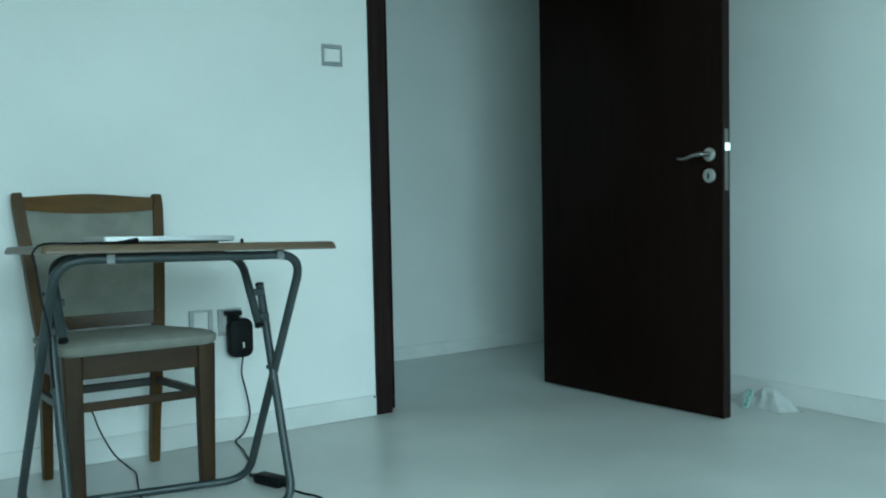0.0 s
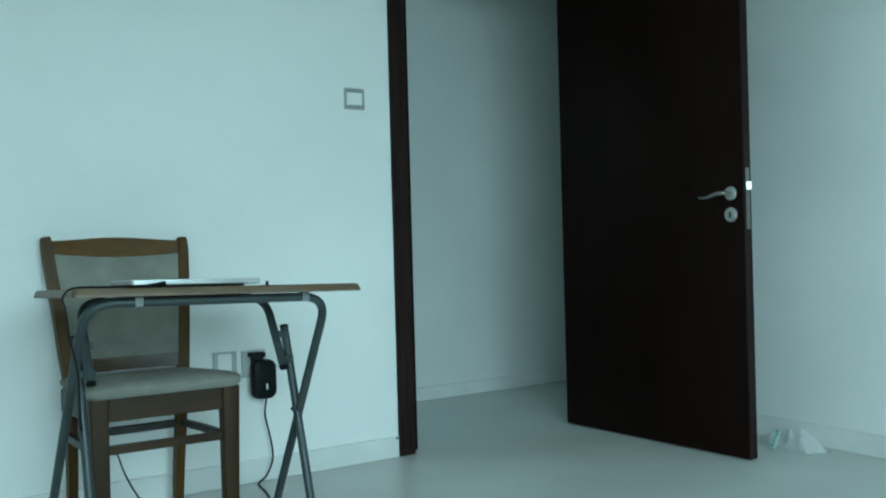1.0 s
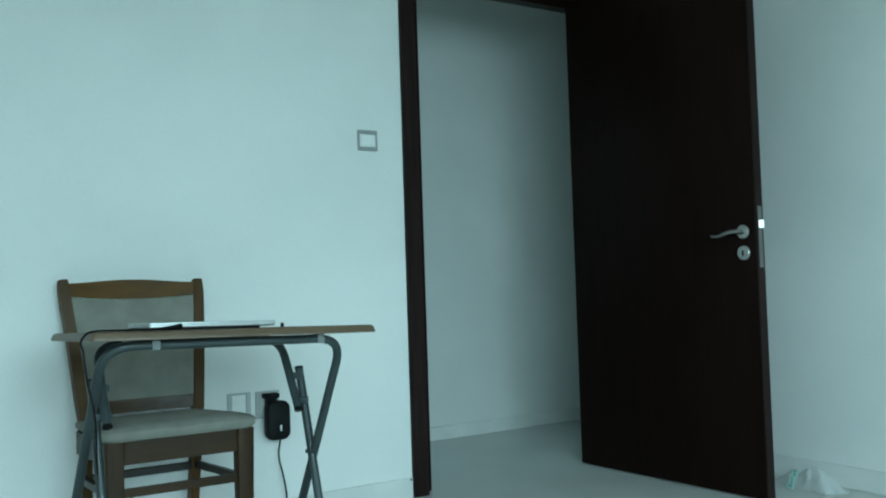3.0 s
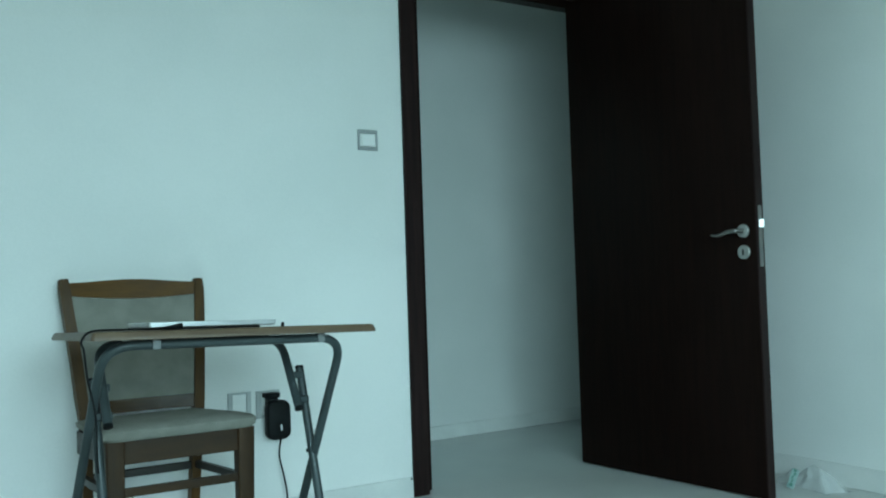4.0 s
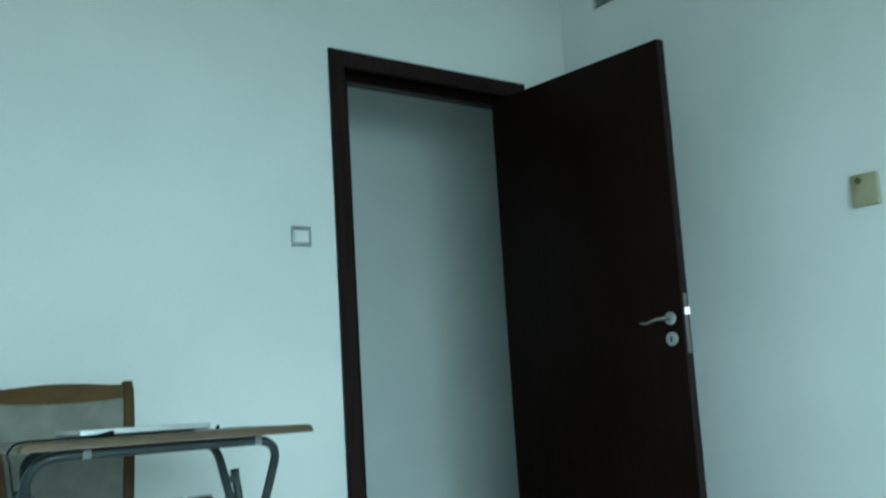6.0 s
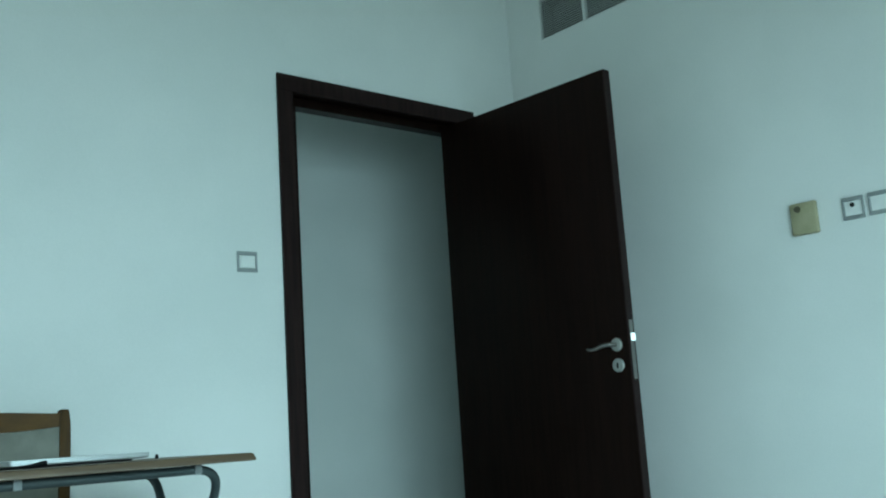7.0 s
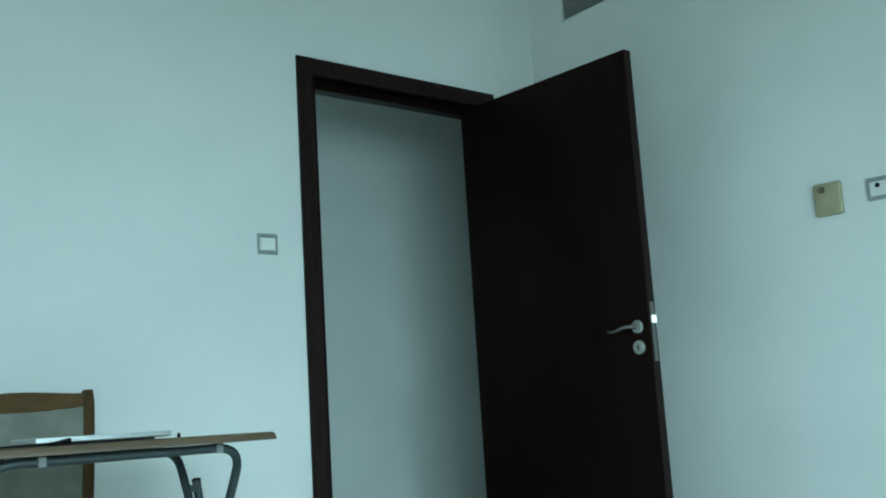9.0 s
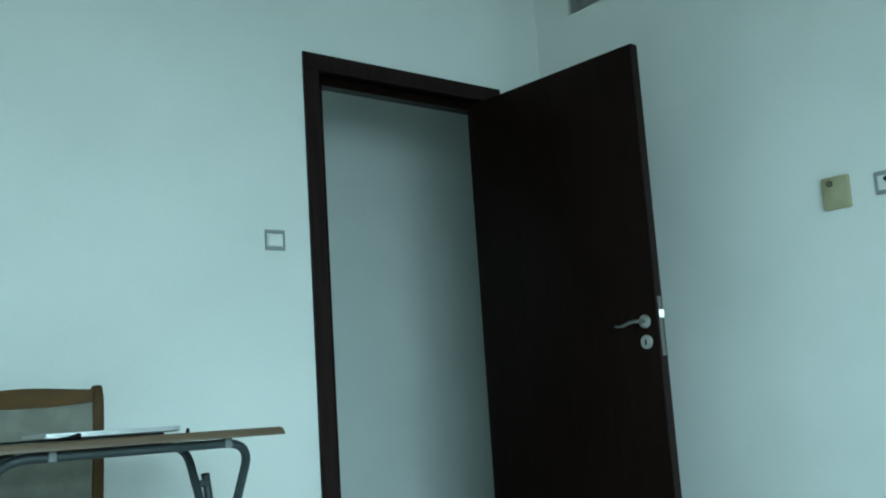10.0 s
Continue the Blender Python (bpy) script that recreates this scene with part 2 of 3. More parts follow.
def walls(name, boxes, mat, label):
    bm = bmesh.new()
    for b in boxes:
        box(bm, *b)
    return tagged(part(name, bm, mat), label, "wall", kind="structure")


fl = boxed(X0 - 0.15, XB + 0.15, Y0 - 0.15, YA, -0.12, 0.0)
box(fl, 0.4, 5.3, YA, YC + 0.12, -0.12, 0.0)
tagged(part("floor", fl, TILE), "pale grey polished stone floor, slightly dull", "floor", kind="structure")
walls("wall_north", [(X0, DX0, YA, YA + TA, 0, H), (DX1, 5.149, YA, YA + TA, 0, H), (DX0, DX1, YA, YA + TA, DZ, H)], PAINT,
      "white painted plaster wall around the dark door")
walls("wall_east", [(XB, XB + 0.15, Y0, 2.225, 0, H), (XB, XB + 0.15, 2.812, YA, 0, H), (XB, XB + 0.15, 2.225, 2.812, 0, 2.553),
                    (XB, XB + 0.15, 2.225, 2.812, 2.765, H)], PAINT, "white painted plaster wall with an air grille high up")
walls("wall_west", [(X0 - 0.15, X0, Y0 - 0.15, YA + TA, 0, H)], PAINT, "plain white painted plaster wall")
WX0, WX1, WZ0, WZ1 = -0.90, 1.70, 0.52, 2.32
walls("wall_south", [(X0, WX0, Y0 - 0.15, Y0, 0, H), (WX1, XB + 0.15, Y0 - 0.15, Y0, 0, H), (WX0, WX1, Y0 - 0.15, Y0, 0, WZ0),
                     (WX0, WX1, Y0 - 0.15, Y0, WZ1, H)], PAINT, "white painted plaster wall with the wide window")
walls("wall_hall_north", [(0.4, 5.15, YC, YC + 0.12, 0, H)], HALLDIM, "white painted plaster wall of the hallway, shade put into its colour")
# the unseen gap in this end wall is made for the added fill lamp
walls("wall_hall_west", [(0.4, 0.52, YA + TA, 3.25, 0, H), (0.4, 0.52, 3.95, YC, 0, H), (0.4, 0.52, 3.25, 3.95, 0, 0.9), (0.4, 0.52, 3.25, 3.95, 2.1, H)], HALLDIM, "white painted end wall of the hallway")
walls("wall_hall_east", [(5.15, 5.3, YA, YC + 0.12, 0, H)], HALLDIM, "white painted end wall of the hallway")
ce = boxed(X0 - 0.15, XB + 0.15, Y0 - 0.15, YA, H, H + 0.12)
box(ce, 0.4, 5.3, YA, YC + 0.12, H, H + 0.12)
tagged(part("ceiling", ce, CEIL), "flat unseen ceiling, dull cream to dim and warm bounced light", "ceiling", kind="structure")


def skirting(name, x0, x1, y0, y1, h, label="pale stone skirting along the foot of the wall"):
    bm = boxed(x0, x1, y0, y1, 0.0005, h, bevel=0.0025)
    tagged(part(name, bm, SKIRT), label, "baseboard", kind="structure")


skirting("baseboard_north", X0 + 0.002, 1.750, YA - 0.012, YA - 0.0005, 0.082)
skirting("baseboard_north", 2.845, XB - 0.013, YA - 0.012, YA - 0.0005, 0.082)
skirting("baseboard_east", XB - 0.012, XB - 0.0005, Y0 + 0.002, YA - 0.013, 0.085)
skirting("baseboard_hall", 0.53, 5.14, YC - 0.012, YC - 0.0005, 0.072)

# window behind the viewpoint
win = thing("window_1", pose((WX0 + WX1) / 2, Y0 - 0.115, WZ0), "wide white framed window with clear tinted panes", "window", kind="structure")
hw, hh = (WX1 - WX0) / 2, WZ1 - WZ0
bm = bmesh.new()
for b in ((-hw, -hw + 0.06, -0.03, 0.03, 0, hh), (hw - 0.06, hw, -0.03, 0.03, 0, hh), (-hw + 0.06, hw - 0.06, -0.03, 0.03, 0, 0.06),
          (-hw + 0.06, hw - 0.06, -0.03, 0.03, hh - 0.06, hh), (-0.03, 0.03, -0.028, 0.028, 0.06, hh - 0.06)):
    box(bm, *b, bevel=0.004)
part("window_frame", bm, FRAMEW, win)
for x in (-hw / 2 + 0.015, hw / 2 - 0.015):
    pane = part("pane", boxed(x - hw / 2 + 0.046, x + hw / 2 - 0.046, -0.004, 0.004, 0.061, hh - 0.061), GLASS, win)
    pane.visible_shadow = False
part("window_sill", boxed(-hw - 0.03, hw + 0.03, 0.117, 0.20, -0.03, -0.001, bevel=0.005), SKIRT, win)

# ---------------------------------------------------------------- the door
frame_thing = thing("door_frame", pose(2.2965, YA, 0), "dark brown wenge door frame with flat casings", "door frame", kind="structure")
FW, CW, IN = 0.5445, 0.072, 0.430      # half width outside, casing width, half clear width
for s in (-1, 1):
    a, b = sorted((s * FW, s * (FW - CW)))
    part("casing", boxed(a, b, -0.014, -0.0005, 0.0005, 2.198 - CW, bevel=0.003), CASING, frame_thing)
    a, b = sorted((s * (FW - CW + 0.022), s * (FW - CW)))
    part("jamb", boxed(a, b, 0.0, TA, 0.0005, 2.148), WENGE, frame_thing)
    a, b = sorted((s * (FW - CW - 0.0005), s * (IN if s > 0 else IN - 0.004)))
    part("stop", boxed(a, b, 0.046, TA, 0.0005, 2.087, bevel=0.003), WENGE, frame_thing)
part("casing", boxed(-FW, FW, -0.0145, -0.0005, 2.198 - CW, 2.198, bevel=0.003), CASING, frame_thing)
part("head", boxed(-FW + CW, FW - CW, 0.0, TA, 2.126, 2.148), WENGE, frame_thing)
part("stop", boxed(-FW + CW, FW - CW, 0.046, TA, 2.087, 2.1255, bevel=0.003), WENGE, frame_thing)

# leaf: local x runs from the hinge to the free edge, local y is the face that looks into the opening
LW, LT, LH = 0.957, 0.042, 2.092
door = thing("door_1", pose(2.706, 3.0755, 0.008, 0, 0, -86.6), "dark brown wenge door standing wide open into the room", "door", kind="structure")
leaf = part("leaf", boxed(0.0, LW - 0.006, -LT + 0.0004, -0.0004, 0, LH, bevel=0.001), WENGE, door)
part("edge_lipping", boxed(LW - 0.0059, LW, -LT, 0.0, 0, LH, bevel=0.002), CASING, leaf, "solid dark brown edge lipping")
ZL = 0.987      # lever height over the foot of the leaf
plate = part("lock_plate", boxed(LW - 0.001, LW + 0.0015, -0.033, -0.011, 0.852, 1.079, bevel=0.0005), STEEL, leaf, "brushed steel lock plate")
lb = bmesh.new()
layered(lb, [[(LW + 0.0012, -0.031, z), (LW + 0.0125, -0.0165, z), (LW + 0.0125, -0.014, z), (LW + 0.0012, -0.014, z)] for z in (0.998, 1.027)])
part("latch", lb, BRIGHT, leaf, "bright steel latch bolt")
for h in (0.25, 1.05, 1.85):
    hb = swept([(-0.004, 0.006, h - 0.05), (-0.004, 0.006, h + 0.05)], 0.007, n=12)
    part("hinge", hb, STEEL, door, "steel hinge", smooth=True)


def handle_set(side, parent):
    """A lever on a round rose and a round keyhole cover on one face of the leaf; side -1 is the face towards the opening."""
    y = -LT if side < 0 else 0.0
    for name, z, r in (("rose", ZL, 0.026), ("keyhole_cover", 0.908, 0.027)):
        d = bmesh.new()
        rows = []
        for out, k in ((0.0, 1.0), (0.005, 1.0), (0.008, 0.92), (0.009, 0.8)):
            rows.append([(LW - 0.058 + u, y + side * (0.0005 + out), z + v) for u, v in disc(0, 0, r * k)])
        layered(d, rows)
        part(name, d, SATIN, parent, "satin steel " + name.replace("_", " "), smooth=True)
    k = bmesh.new()
    box(k, LW - 0.062, LW - 0.054, *sorted((y + side * 0.0085, y + side * 0.0105)), 0.896, 0.918, bevel=0.002)
    part("keyhole", k, HOLE, parent, "dark keyhole slot")
    x, o = LW - 0.058, y + side * 0.009
    line = curve_points([(x, o, ZL), (x, y + side * 0.035, ZL), (x - 0.012, y + side * 0.048, ZL), (x - 0.040, y + side * 0.050, ZL - 0.003),
                         (x - 0.070, y + side * 0.050, ZL - 0.012), (x - 0.094, y + side * 0.050, ZL - 0.013), (x - 0.108, y + side * 0.050, ZL - 0.010)], 5)
    n = len(line)
    rs = [0.0085 if i < n * 0.4 else 0.0085 - 0.004 * (i - n * 0.4) / (n * 0.6) for i in range(n)]
    part("lever", swept(line, rs, [r * 0.9 for r in rs], n=12), STEEL, parent, "curved steel lever", smooth=True)


handle_set(-1, door)
handle_set(1, door)

# ---------------------------------------------------------------- fittings on the walls


def wall_plate(name, m, label, category, w=0.082, h=0.082, rocker=True, frame_mat=None, group="", rim=(0.0145, 0.0075)):
    """A square plate; local x along the wall, local z up, -y out of the wall."""
    t = thing(name, m, label, category, group)
    fm = frame_mat or SILVER
    ring = bmesh.new()
    e, f = rim
    for b in ((-w / 2, w / 2, h / 2 - e, h / 2), (-w / 2, w / 2, -h / 2, -h / 2 + e), (-w / 2, -w / 2 + f, -h / 2 + e, h / 2 - e), (w / 2 - f, w / 2, -h / 2 + e, h / 2 - e)):
        box(ring, b[0], b[1], -0.010, -0.0005, b[2], b[3], bevel=0.0018)
    part("surround", ring, fm, t, "satin silver surround")
    insert = part("insert", boxed(-w / 2 + f + 0.0005, w / 2 - f - 0.0005, -0.006, -0.0007, -h / 2 + e + 0.0005, h / 2 - e - 0.0005, bevel=0.001), WHITE, t)
    if rocker:
        rb = boxed(-w / 2 + 0.013, w / 2 - 0.013, -0.0125, -0.0062, -h / 2 + 0.0165, h / 2 - 0.0165, bevel=0.0015)
        for v in rb.verts:
            if v.co.y < -0.009:
                v.co.y += 0.003 * (v.co.z / h + 0.5)
        part("rocker", rb, WHITE, insert, "white rocker")
    return t


wall_plate("light_switch", pose(1.5955, YA, 1.402), "white rocker light switch in a silver surround beside the door", "light switch", 0.084, 0.080)
blank = wall_plate("wall_socket", pose(1.056, YA, 0.432), "white blank socket plate with silver surround low on the wall", "socket", 0.084, 0.088, False, GREYP, "low sockets", (0.007, 0.0165))
sock = wall_plate("wall_socket", pose(1.161, YA, 0.426), "pale grey socket plate with a plug in it", "socket", 0.088, 0.096, False, GREYP, "low sockets", (0.010, 0.020))
EASTP = lambda y, z: pose(XB, y, z, 0, 0, -90)  # noqa: E731  local x runs along -y
aerial = wall_plate("aerial_socket", EASTP(1.388, 1.414), "white aerial socket with a dark round jack", "socket", 0.078, 0.082, False, SILVER, "high sockets")
jk = bmesh.new()
layered(jk, [[(-0.002 + u, -o, 0.012 + v) for u, v in disc(0, 0, 0.0085 * k, 16)] for o, k in ((0.006, 1.0), (0.0085, 1.0), (0.009, 0.8))])
part("jack", jk, HOLE, aerial, "dark round jack", smooth=True)
wall_plate("phone_socket", EASTP(1.294, 1.416), "white blank socket plate in a silver surround", "socket", 0.078, 0.082, False, SILVER, "high sockets")

# yellowed control box
th = thing("thermostat", EASTP(1.570, 1.410), "yellowed cream plastic thermostat box with a small knob", "thermostat")
tb = bmesh.new()
box(tb, -0.052, 0.052, -0.021, -0.0005, -0.061, 0.061, bevel=0.008, seg=3)
cover = part("cover", tb, CREAM, th, smooth=True)
kn = bmesh.new()
layered(kn, [[(-0.018 + u, -o, 0.036 + v) for u, v in disc(0, 0, 0.0125 * k, 18)] for o, k in ((0.0212, 1.0), (0.028, 0.95), (0.030, 0.8))])
part("knob", kn, CREAM2, cover, "darker small knob", smooth=True)
part("base", boxed(-0.049, 0.049, -0.004, -0.0003, -0.058, 0.058, bevel=0.001), CREAM2, th)

# air grille, two louvred panels in a pale frame
gr = thing("air_grille", pose(XB, 2.522, 2.553, 0, 0, -90), "grey louvred air grille in two panels set in the wall", "grille")
gb_ = bmesh.new()
GW, GH = 0.283, 0.212
for b in ((-0.009, 0.009, 0, GH), (-GW - 0.004, -GW + 0.004, 0, GH), (GW - 0.004, GW + 0.004, 0, GH)):
    box(gb_, b[0], b[1], -0.003, 0.02, b[2], b[3], bevel=0.001)
box(gb_, -GW, GW, -0.003, 0.02, -0.001, 0.004, bevel=0.001)
box(gb_, -GW, GW, -0.003, 0.02, GH - 0.004, GH + 0.001, bevel=0.001)
part("grille_frame", gb_, WHITE, gr, "pale dividing bar and rim")
du = boxed(-GW, GW, 0.10, 0.12, 0.0, GH)
for b in ((-GW, -GW + 0.003, 0.001, GH - 0.001), (GW - 0.003, GW, 0.001, GH - 0.001), (-GW + 0.003, GW - 0.003, 0.0045, 0.006), (-GW + 0.003, GW - 0.003, GH - 0.006, GH - 0.0045)):
    box(du, b[0], b[1], 0.021, 0.10, b[2], b[3])
part("duct", du, DUCT, gr, "dark duct behind the louvres")
sl = bmesh.new()
layered(sl, [[(x, y, z) for y, z in ((0.0, -0.0046), (0.0018, -0.0052), (0.0085, 0.0040), (0.0066, 0.0046))] for x in (-0.134, -0.07, 0.0, 0.07, 0.134)])
slat_mesh = bpy.data.meshes.new("slat")
bmesh.ops.recalc_face_normals(sl, faces=sl.faces)
sl.to_mesh(slat_mesh)
sl.free()
slat_mesh.materials.append(GRILLE)
for s in (-1, 1):
    for k in range(18):
        shared("slat", slat_mesh, gr, pose(s * 0.1435, 0.0, 0.0095 + k * 0.0114))

# ---------------------------------------------------------------- folding table
table = thing("folding_table", pose(0.745, 2.40, 0), "folding table with wood laminate top on grey steel tube legs", "table")
TILT, BACK = 0.026, 0.035


def lean(bm):
    """The old table hangs a little to one side and towards the wall."""
    for v in bm.verts:
        k = max(v.co.z, 0) / 0.735
        v.co.z -= (TILT * v.co.x + BACK * (v.co.y + 0.27)) * k
    return bm


R = 0.0118
top = bmesh.new()
outl = rounded(0.735, 0.58, 0.012, 4)
rows = []
for z, inset in ((0.7255, 0.002), (0.7268, 0.0), (0.7330, 0.001), (0.7430, 0.005), (0.7460, 0.009)):
    rows.append([Vector((u * (1 - inset / 0.3675) + 0.0225, v * (1 - inset / 0.29) + 0.02, z)) for u, v in outl])
layered(top, rows)
part("tabletop", lean(top), DESKTOP, table, "light brown wood laminate tabletop")
loop = corners([(-0.308, -0.213, 0.712), (0.312, -0.213, 0.712), (0.270, 0.128, 0.0122), (-0.342, 0.252, 0.0122)], 0.075, 8, True)
part("leg_frame", lean(swept(loop, R, n=12, closed=True)), TUBE, table, smooth=True)
bx = 0.287
ub = corners([(-bx, 0.031, 0.620), (-bx, -0.165, 0.0122), (bx, -0.165, 0.0122), (bx, 0.031, 0.620)], 0.065, 8)
inner_legs = part("leg_frame", lean(swept(ub, R, n=12)), TUBE, table, smooth=True)
ip = corners([(-0.268, -0.050, 0.510), (-0.268, 0.082, 0.712), (0.250, 0.082, 0.712), (0.250, -0.046, 0.510)], 0.065, 8)
support = part("support_frame", lean(swept(ip, R, n=12)), TUBE, table, smooth=True)
for s in (-1, 1):
    cap = swept([(s * bx, 0.0305, 0.6185), (s * bx, 0.0325, 0.6245), (s * bx, 0.0330, 0.6265)], [0.0127, 0.0127, 0.009], n=12)
    part("end_cap", lean(cap), BLACK, inner_legs, "black plastic end cap", smooth=True)
    x, y = (0.250, -0.046) if s > 0 else (-0.268, -0.050)
    cap = swept([(x, y + 0.001, 0.5115), (x, y - 0.003, 0.505), (x, y - 0.004, 0.5035)], [0.0127, 0.0127, 0.009], n=12)
    part("end_cap", lean(cap), BLACK, support, "black plastic end cap", smooth=True)
for s in (-1, 1):
    for z, y in ((0.60, 0.018), (0.53, -0.012)):
        a, b = sorted((s * 0.249, s * 0.292))
        part("bracket", lean(boxed(a, b, y - 0.011, y + 0.011, z - 0.010, z + 0.010, bevel=0.003)), TUBE, table)
    a, b = sorted((s * 0.280, s * 0.297))
    part("bolt", lean(swept([(a, -0.022, 0.38), (b, -0.022, 0.38)], 0.006, n=10)), TUBE, table, smooth=True)
    x = 0.245 if s > 0 else -0.187
    part("clip", lean(boxed(x - 0.010, x + 0.010, -0.2265, -0.199, 0.700, 0.7252, bevel=0.003)), CLIPM, table, "pale plastic clip holding the tube")
    part("clip", lean(boxed(s * 0.19 - 0.012, s * 0.19 + 0.012, 0.067, 0.097, 0.699, 0.7252, bevel=0.003)), CLIPM, table, "pale plastic clip holding the tube")


def on_table(x, y):
    """Height of the tabletop at a place in the room."""
    return 0.746 - (TILT * (x - 0.745) + BACK * (y - 2.40 + 0.27)) * 0.746 / 0.735


def table_pose(x, y, turn=0.0):
    return pose(x, y, on_table(x, y) + 0.0004, -math.degrees(BACK), math.degrees(TILT), turn)


lap = thing("laptop", table_pose(0.742, 2.42), "closed silver laptop lying on the folding table", "laptop")
lo = rounded(0.345, 0.235, 0.010, 4)
part("base", layered(bmesh.new(), [[(u * k, v * k, z) for u, v in lo] for z, k in ((0.0050, 0.94), (0.0072, 0.985), (0.0090, 1.0), (0.0132, 1.0))]), ALU, lap, smooth=True)
part("lid", layered(bmesh.new(), [[(u * k, v * k, z) for u, v in lo] for z, k in ((0.0140, 1.0), (0.0192, 1.0), (0.0203, 0.985))]), ALU, lap, "silver laptop lid", smooth=True)
# feet drawn out into long black strips, standing in for the shadow line
for v in (-0.088, 0.088):
    part("foot_shade_strip", layered(bmesh.new(), [[(a, v + b, z) for a, b in rounded(0.27, 0.012, 0.0055, 4)] for z in (0.0, 0.0052)]), BLACK, lap, "black strip for the feet and the shade line under the laptop")
dg = thing("usb_dongle", table_pose(0.955, 2.36), "tiny black plastic dongle standing on the table", "dongle")
part("body", boxed(-0.0045, 0.0045, -0.003, 0.003, 0.0, 0.008, bevel=0.001), BLACK, dg)
part("cap", boxed(-0.0035, 0.0035, -0.002, 0.002, 0.008, 0.012, bevel=0.0006), BLACK, dg)

# ---------------------------------------------------------------- chair
chair = thing("dining_chair", pose(0.703, 2.78, 0, 0, 0, 4), "varnished brown wooden dining chair with grey padded seat and back", "chair")


def seat_outline(g, z, front=-0.212, back=0.150, wf=0.228, wb=0.194, r=0.04):
    pts = [(-wf + g + 0.014, front + g), (wf - g + 0.014, front + g), (wb - g, back - g), (-wb + g, back - g)]
    out = []
    for i, b in enumerate(pts):
        a, c = Vector(pts[i - 1]), Vector(pts[(i + 1) % 4])
        b = Vector(b)
        rr = r if i < 2 else 0.015
        u, w = (a - b).normalized() * rr, (c - b).normalized() * rr
        for k in range(6):
            t = k / 5
            q = (b + u) * (1 - t) ** 2 + b * 2 * t * (1 - t) + (b + w) * t * t
            out.append((q.x, q.y, z))
    return out


cush = bmesh.new()
layered(cush, [seat_outline(0.010, 0.424), seat_outline(0.0, 0.434), seat_outline(-0.003, 0.452), seat_outline(0.006, 0.461), seat_outline(0.03, 0.469), seat_outline(0.08, 0.472)])
for v in cush.verts:
    v.co.z -= max(0.0, v.co.z - 0.43) * 0.9 * (v.co.y + 0.2)
part("seat", cush, FABRIC, chair, "grey padded fabric seat", smooth=True)
POST = [(0.0, 0.165, 0.165), (0.12, 0.160, 0.168), (0.25, 0.153, 0.174), (0.42, 0.148, 0.184), (0.52, 0.152, 0.190), (0.66, 0.168, 0.200), (0.80, 0.190, 0.210), (0.884, 0.206, 0.215)]


def post_at(z):
    zs = [p[0] for p in POST]
    return float(np.interp(z, zs, [p[1] for p in POST])), float(np.interp(z, zs, [p[2] for p in POST]))


def pinch(z):
    """How far the warped back leg on one side stands in."""
    return 0.017 * max(0.0, 1 - abs(z - 0.42) / 0.40) + 0.004 * min(1.0, max(0.0, z - 0.5) / 0.2)


for s in (-1, 1):
    line = curve_points([(s * (x - (pinch(z) if s < 0 else 0)), y, z - s * 0.004 * max(0, z - 0.5) / 0.38) for z, y, x in POST], 4)
    n = len(line)
    hx = [0.0132 + 0.0030 * min(1, i / n * 2.2) for i in range(n)]
    hx[-1] *= 0.8
    b = swept(line, hx, [0.0150 + 0.003 * math.sin(math.pi * min(1, i / n * 1.1)) for i in range(n)], square=True, up=(0, 1, 0))
    es = [e for e in b.edges if abs((e.verts[0].co - e.verts[1].co).z) > 0.01]
    bmesh.ops.bevel(b, geom=es, offset=0.004, segments=2, affect='EDGES')
    part("back_leg", b, POSTWOOD_LIT, chair, smooth=True)
    f = bmesh.new()
    layered(f, [[(0.017 + s * (0.187 + 0.004 * z / 0.42) + u * k, -0.172 + v * k, z) for u, v in rounded(0.052, 0.044, 0.006, 3)] for z, k in ((0.0, 0.78), (0.02, 0.80), (0.40, 1.0), (0.4235, 1.0))])
    part("front_leg", f, BEECH_SHADE, chair, smooth=True)
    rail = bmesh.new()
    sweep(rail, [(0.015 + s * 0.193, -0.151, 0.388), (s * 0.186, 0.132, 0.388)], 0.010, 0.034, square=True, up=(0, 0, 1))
    part("side_apron", rail, BEECH_DEEPSHADE, chair)
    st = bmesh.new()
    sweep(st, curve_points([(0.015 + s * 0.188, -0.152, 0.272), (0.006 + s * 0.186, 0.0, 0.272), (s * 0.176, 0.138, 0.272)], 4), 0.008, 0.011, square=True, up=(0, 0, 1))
    part("side_stretcher", st, BEECH_DEEPSHADE, chair)
part("front_apron", boxed(-0.148, 0.183, -0.186, -0.164, 0.356, 0.4235, bevel=0.003), CROSSWOOD_SHADE, chair)
part("back_apron", boxed(-0.17, 0.17, 0.138, 0.158, 0.362, 0.422, bevel=0.003), CROSSWOOD_SHADE, chair)
part("front_stretcher", boxed(-0.152, 0.186, -0.179, -0.165, 0.262, 0.288, bevel=0.003), CROSSWOOD_SHADE, chair)
part("back_stretcher", boxed(-0.162, 0.162, 0.145, 0.160, 0.256, 0.281, bevel=0.003), BEECH_DEEPSHADE, chair)


